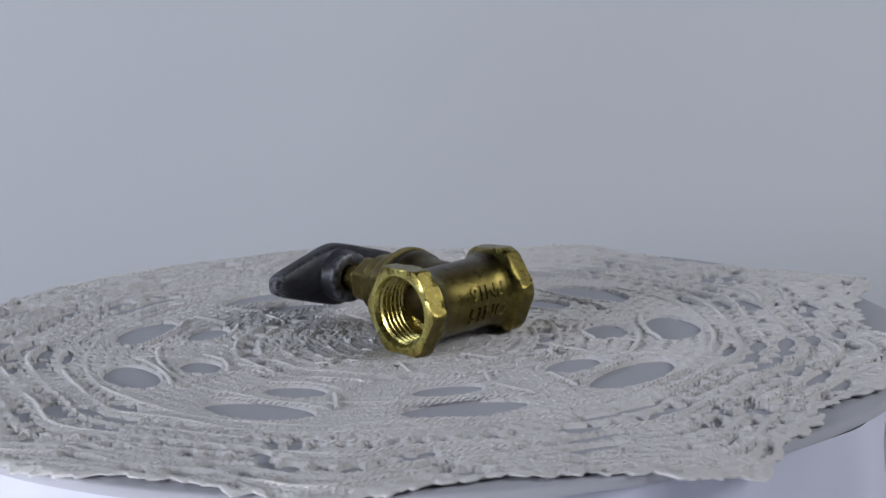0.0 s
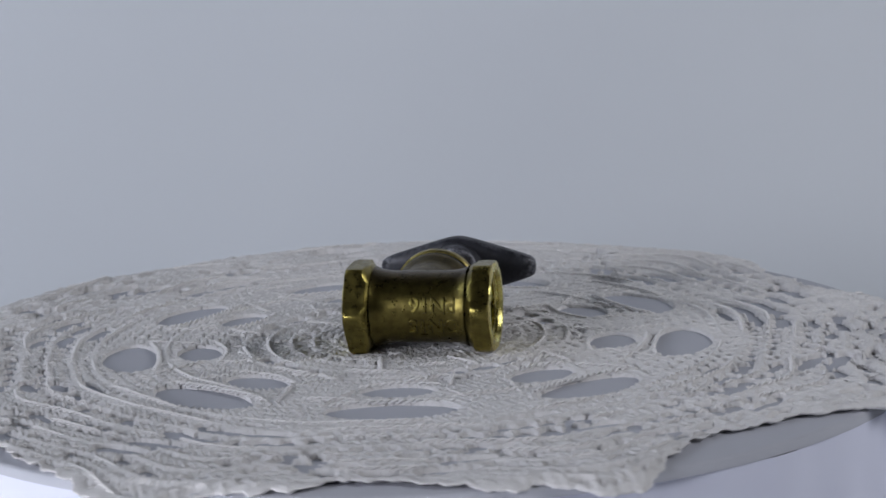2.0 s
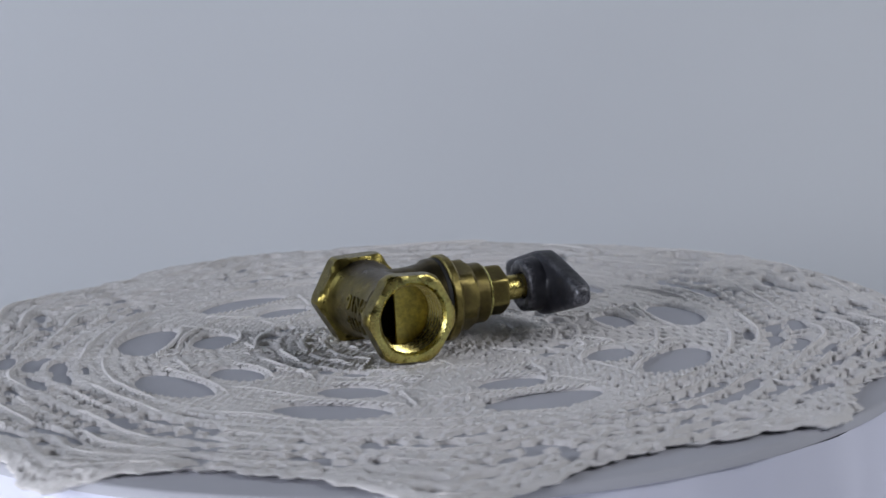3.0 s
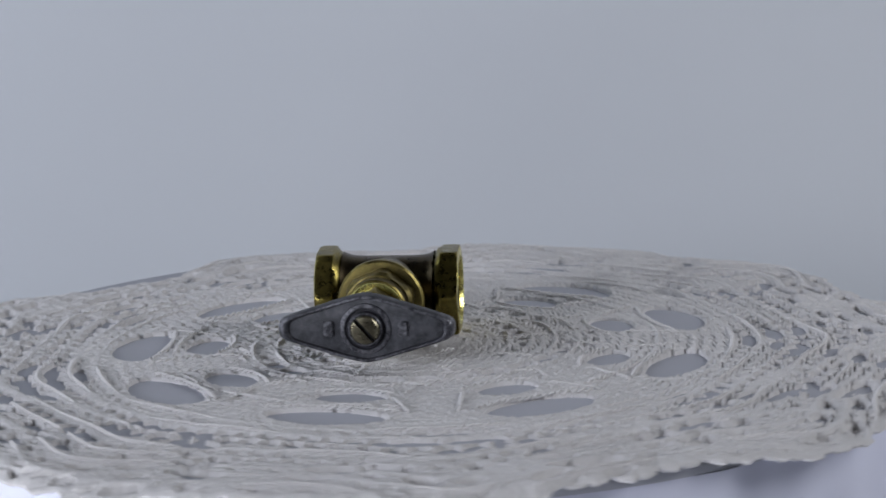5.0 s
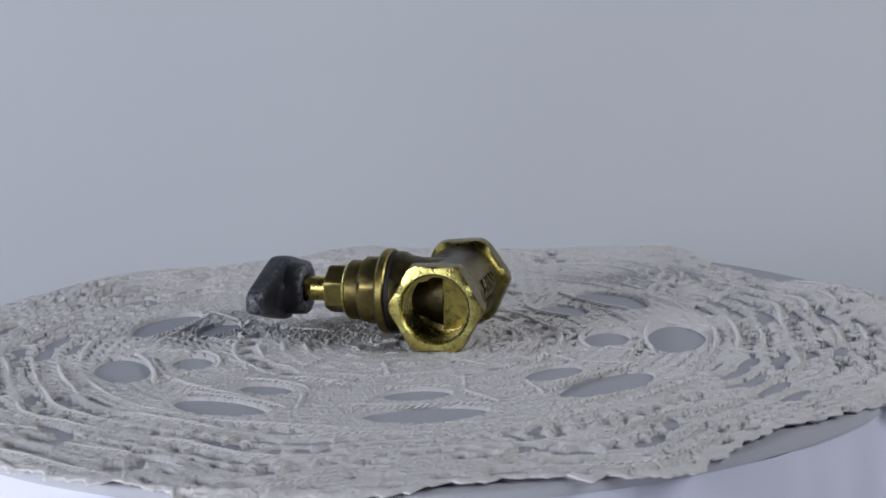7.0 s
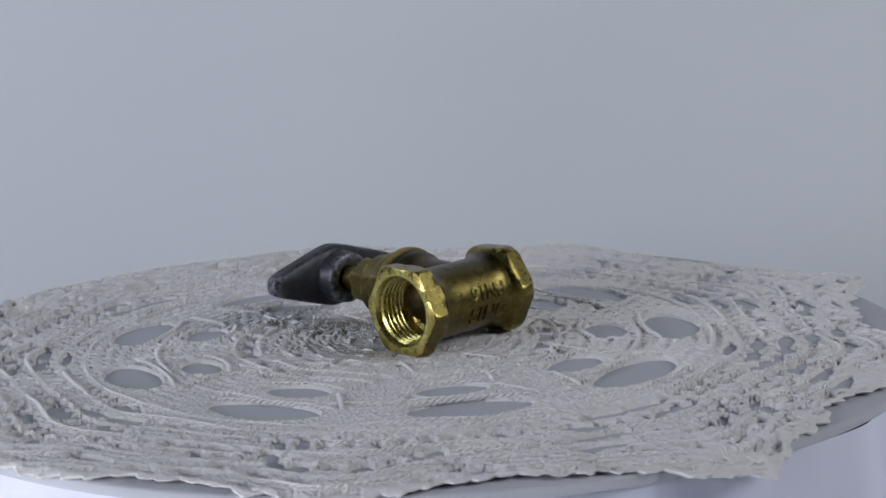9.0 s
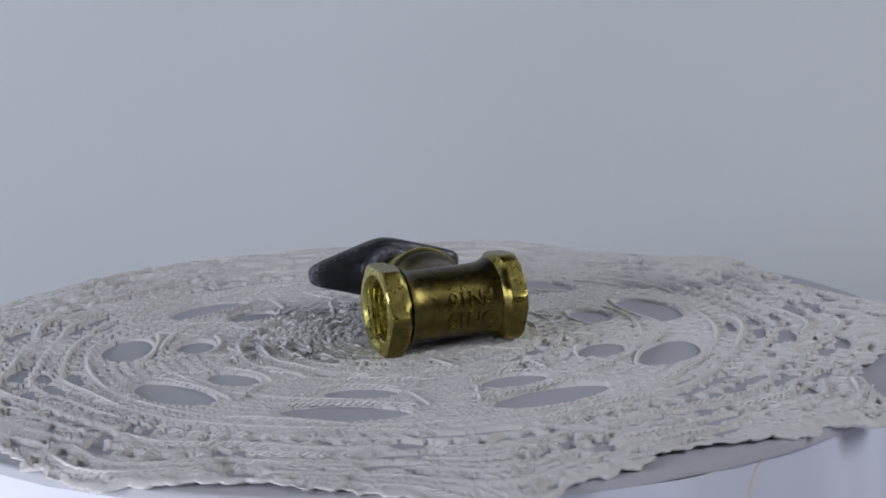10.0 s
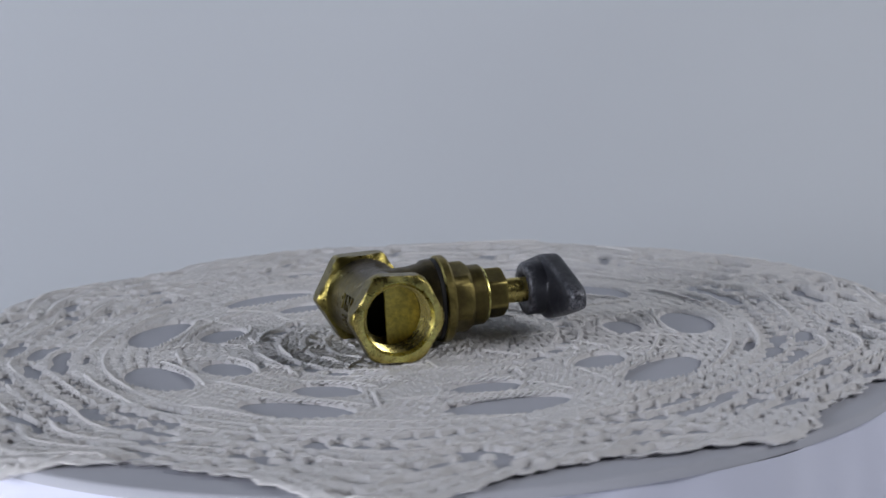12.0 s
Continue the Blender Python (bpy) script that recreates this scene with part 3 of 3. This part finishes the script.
def make_valve():
    valve = tagged(new("gate_valve"), "small brass gate valve with dark grey handle, lying on doily", "valve")
    barrel = []
    for k in range(25):
        x = -1 + 2 * k / 24
        barrel.append((x * (HALF - 0.0080), 0.0107 + 0.0013 * abs(x) ** 7))
    part("barrel", rings(barrel, 96), BRASS_BARREL, valve, "cast brass barrel browned beside the neck, its top painted dark")
    for side in (-1, 1):
        hex_end(side, valve)
    # neck, gasket, flange, bonnet, gland, spindle
    part("neck", y_rings([(0.0, 0.0106), (0.010, 0.0108), (0.0135, 0.0113), (0.0150, 0.0122), (0.0172, 0.0124)]), BRASS_DARK, valve, "tarnished brass neck")
    part("gasket", y_rings([(0.0170, 0.0105), (0.0170, 0.0119), (0.0174, 0.0124), (0.0186, 0.0124), (0.0190, 0.0119), (0.0190, 0.0100)]), RUBBER, valve, "black rubber gasket ring")
    part("bonnet_flange", y_rings([(0.0188, 0.0095), (0.0188, 0.0126), (0.0193, 0.0131), (0.0212, 0.0131), (0.0220, 0.0125), (0.0222, 0.0095)]), BRASS_OLD, valve, "round brass flange of the bonnet")
    hx = lambda cap: hexagon(0.0099, cap, radians(8))
    part("bonnet", y_rings([(0.0220, hx(0.0110)), (0.0225, hx(0.0108)), (0.0272, hx(0.0107)), (0.0285, hx(0.0097)), (0.0286, 0.0092), (0.0326, 0.0092), (0.0331, 0.0088), (0.0331, 0.0050)]), BRASS_OLD, valve, "stained brass bonnet with flats")
    part("bonnet_rim", y_rings([(0.0330, 0.0060), (0.0330, 0.0083), (0.0334, 0.0085), (0.0339, 0.0083), (0.0339, 0.0060)]), BRASS_CUT, valve, "bright brass rim")
    hg = lambda cap: hexagon(0.0066, cap, radians(4))
    part("gland_nut", y_rings([(0.0338, 0.0045), (0.0338, hg(0.0074)), (0.0345, hg(0.0079)), (0.0393, hg(0.0079)), (0.0401, hg(0.0072)), (0.0402, 0.0042)]), BRASS_OLD, valve, "six-sided brass gland nut")
    part("spindle", y_rings([(0.0385, 0.0038), (0.0500, 0.0038)], 48), BRASS_CUT, valve, "bright round brass spindle")
    # gate and seat inside
    # this plate's darker brass paints it shaded, the other's paler brass lit
    part("gate", half_disc(0.0097, -0.0103, -0.0088, 0.0003, -1), BRASS, valve, "brass gate plate, coloured darker for the shade in the bore")
    part("gate", half_disc(0.0098, 0.0114, 0.0126, -0.0012, 1), BRASS_DULL, valve)
    # black chamber wall and an added disc paint the bore's deep shade
    part("chamber", rings([(-0.0068, 0.0098), (0.0068, 0.0098)], 48), BORE_SHADE, valve, "inner chamber painted near-black for shade")
    part("bore_shade_disc", rings([(-0.0012, 0.0002), (-0.0012, 0.0097), (0.0012, 0.0097), (0.0012, 0.0002)], 48, True, True), BORE_SHADE, valve, "added near-black disc, painted shade deep in the bore")
    bm = bmesh.new()
    box(bm, -0.0088, -0.0070, 0.0056, 0.0070, -0.0048, 0.0048)
    bmesh.ops.bevel(bm, geom=bm.edges[:], offset=0.0003, segments=2, affect="EDGES")
    part("gate_guide", bm, BRASS_CUT, valve)
    # handle
    hl, hs = 0.0345, 0.0106
    circle = 0.0082
    big = diamond(hl, hs)

    def blend(w, scale=1.0):
        return lambda a: (circle * (1 - w) + big(a) * w) * scale
    prof = [(0.0480, 0.0040), (0.0474, 0.0052), (0.0474, 0.0075), (0.0479, 0.0080), (0.0522, 0.0083), (0.0530, blend(0.06)), (0.0535, blend(0.45)), (0.0540, blend(0.84)), (0.0547, blend(0.975)), (0.0556, blend(1.0)), (0.0584, blend(1.0, 0.985)), (0.0592, blend(1.0, 0.965)), (0.0595, blend(1.0, 0.94)), (0.0595, blend(1.0, 0.90)), (0.0592, blend(1.0, 0.875)), (0.0584, blend(1.0, 0.86))]
    handle = part("handle", y_rings(prof, 144), ENAMEL, valve, "dark grey painted diamond-shaped handle with worn edges", sharp=50)
    handle.matrix_local = pose(-0.0007, 0, 0)
    part("recess", y_rings([(0.0584, blend(1.0, 0.868)), (0.05835, blend(1.0, 0.5)), (0.05835, 0.0045)], 144), RECESS, handle, "worn grey recessed face")
    part("boss", y_rings([(0.0582, 0.0074), (0.0587, 0.0072), (0.0590, 0.0066), (0.0590, 0.0060), (0.0584, 0.0057), (0.0584, 0.0051), (0.0596, 0.0049), (0.0600, 0.0045), (0.0598, 0.0038)], 72), ENAMEL, handle, "round boss round the screw")
    bm = bmesh.new()
    for sx in (-1, 1):
        box(bm, sx * 0.0112 - 0.0015, sx * 0.0112 + 0.0015, 0.0594, 0.0607, -0.0023, 0.0023)
    bmesh.ops.bevel(bm, geom=bm.edges[:], offset=0.0004, segments=2, affect="EDGES")
    bm.transform(SKEW)
    part("cast_marks", bm, ENAMEL, handle, "small worn cast marks")
    # slotted screw: two half heads with the slot between them, over a dark floor
    screw = part("screw", y_rings([(0.0590, 0.0043), (0.0598, 0.0044), (0.0600, 0.0042), (0.0600, 0.0002)], 48, close_end=True), RUBBER, handle, "dark floor of the screw slot")
    for side in (-1, 1):
        bm = bmesh.new()
        pts = [(0.0041 * SIZE * math.cos(a), side * max(0.0006, 0.0041 * SIZE * math.sin(a))) for a in [math.pi * k / 24 for k in range(25)]]
        levels = [[bm.verts.new((x * f, 0.0613 + h, z * f if f == 1 else side * max(0.0006, abs(z) * f))) for x, z in pts] for h, f in ((-0.0002, 1), (0.0008, 1), (0.0013, 0.9), (0.0015, 0.7))]
        for lo, hi in zip(levels, levels[1:]):
            for k in range(25):
                j = (k + 1) % 25
                bm.faces.new((lo[k], lo[j], hi[j], hi[k]))
        bm.faces.new(levels[-1])
        bmesh.ops.rotate(bm, verts=bm.verts, cent=(0, 0.06, 0), matrix=Matrix.Rotation(radians(-48), 3, "Y"))
        bm.transform(SKEW)
        part("screw_head", bm, STEEL, screw, "half of a slotted brass screw head")
    raised_text("PN16", 0.0064, 0.0050, radians(-16), 0.0111, 0.00050, valve)
    raised_text("DN15", 0.0064, 0.0050, radians(19), 0.0111, 0.00050, valve)
    return valve


turntable = make_turntable()
doily = make_doily()
make_rounds(doily)
make_edgings(doily)
make_stitches(doily)
gate_valve = make_valve()
VALVE_AT = pose(0.0138, -0.0041, 0.0141, 0.93, -0.52, 42.90)
gate_valve.matrix_basis = VALVE_AT


def motions():
    rows = [(k * 0.25, Matrix.Rotation(-radians(turn_at(k * 0.25)), 4, "Z")) for k in range(49)]
    walk(turntable, rows)
    walk(doily, [(t, m @ DOILY_AT) for t, m in rows])
    walk(gate_valve, [(t, m @ VALVE_AT) for t, m in rows])


motions()
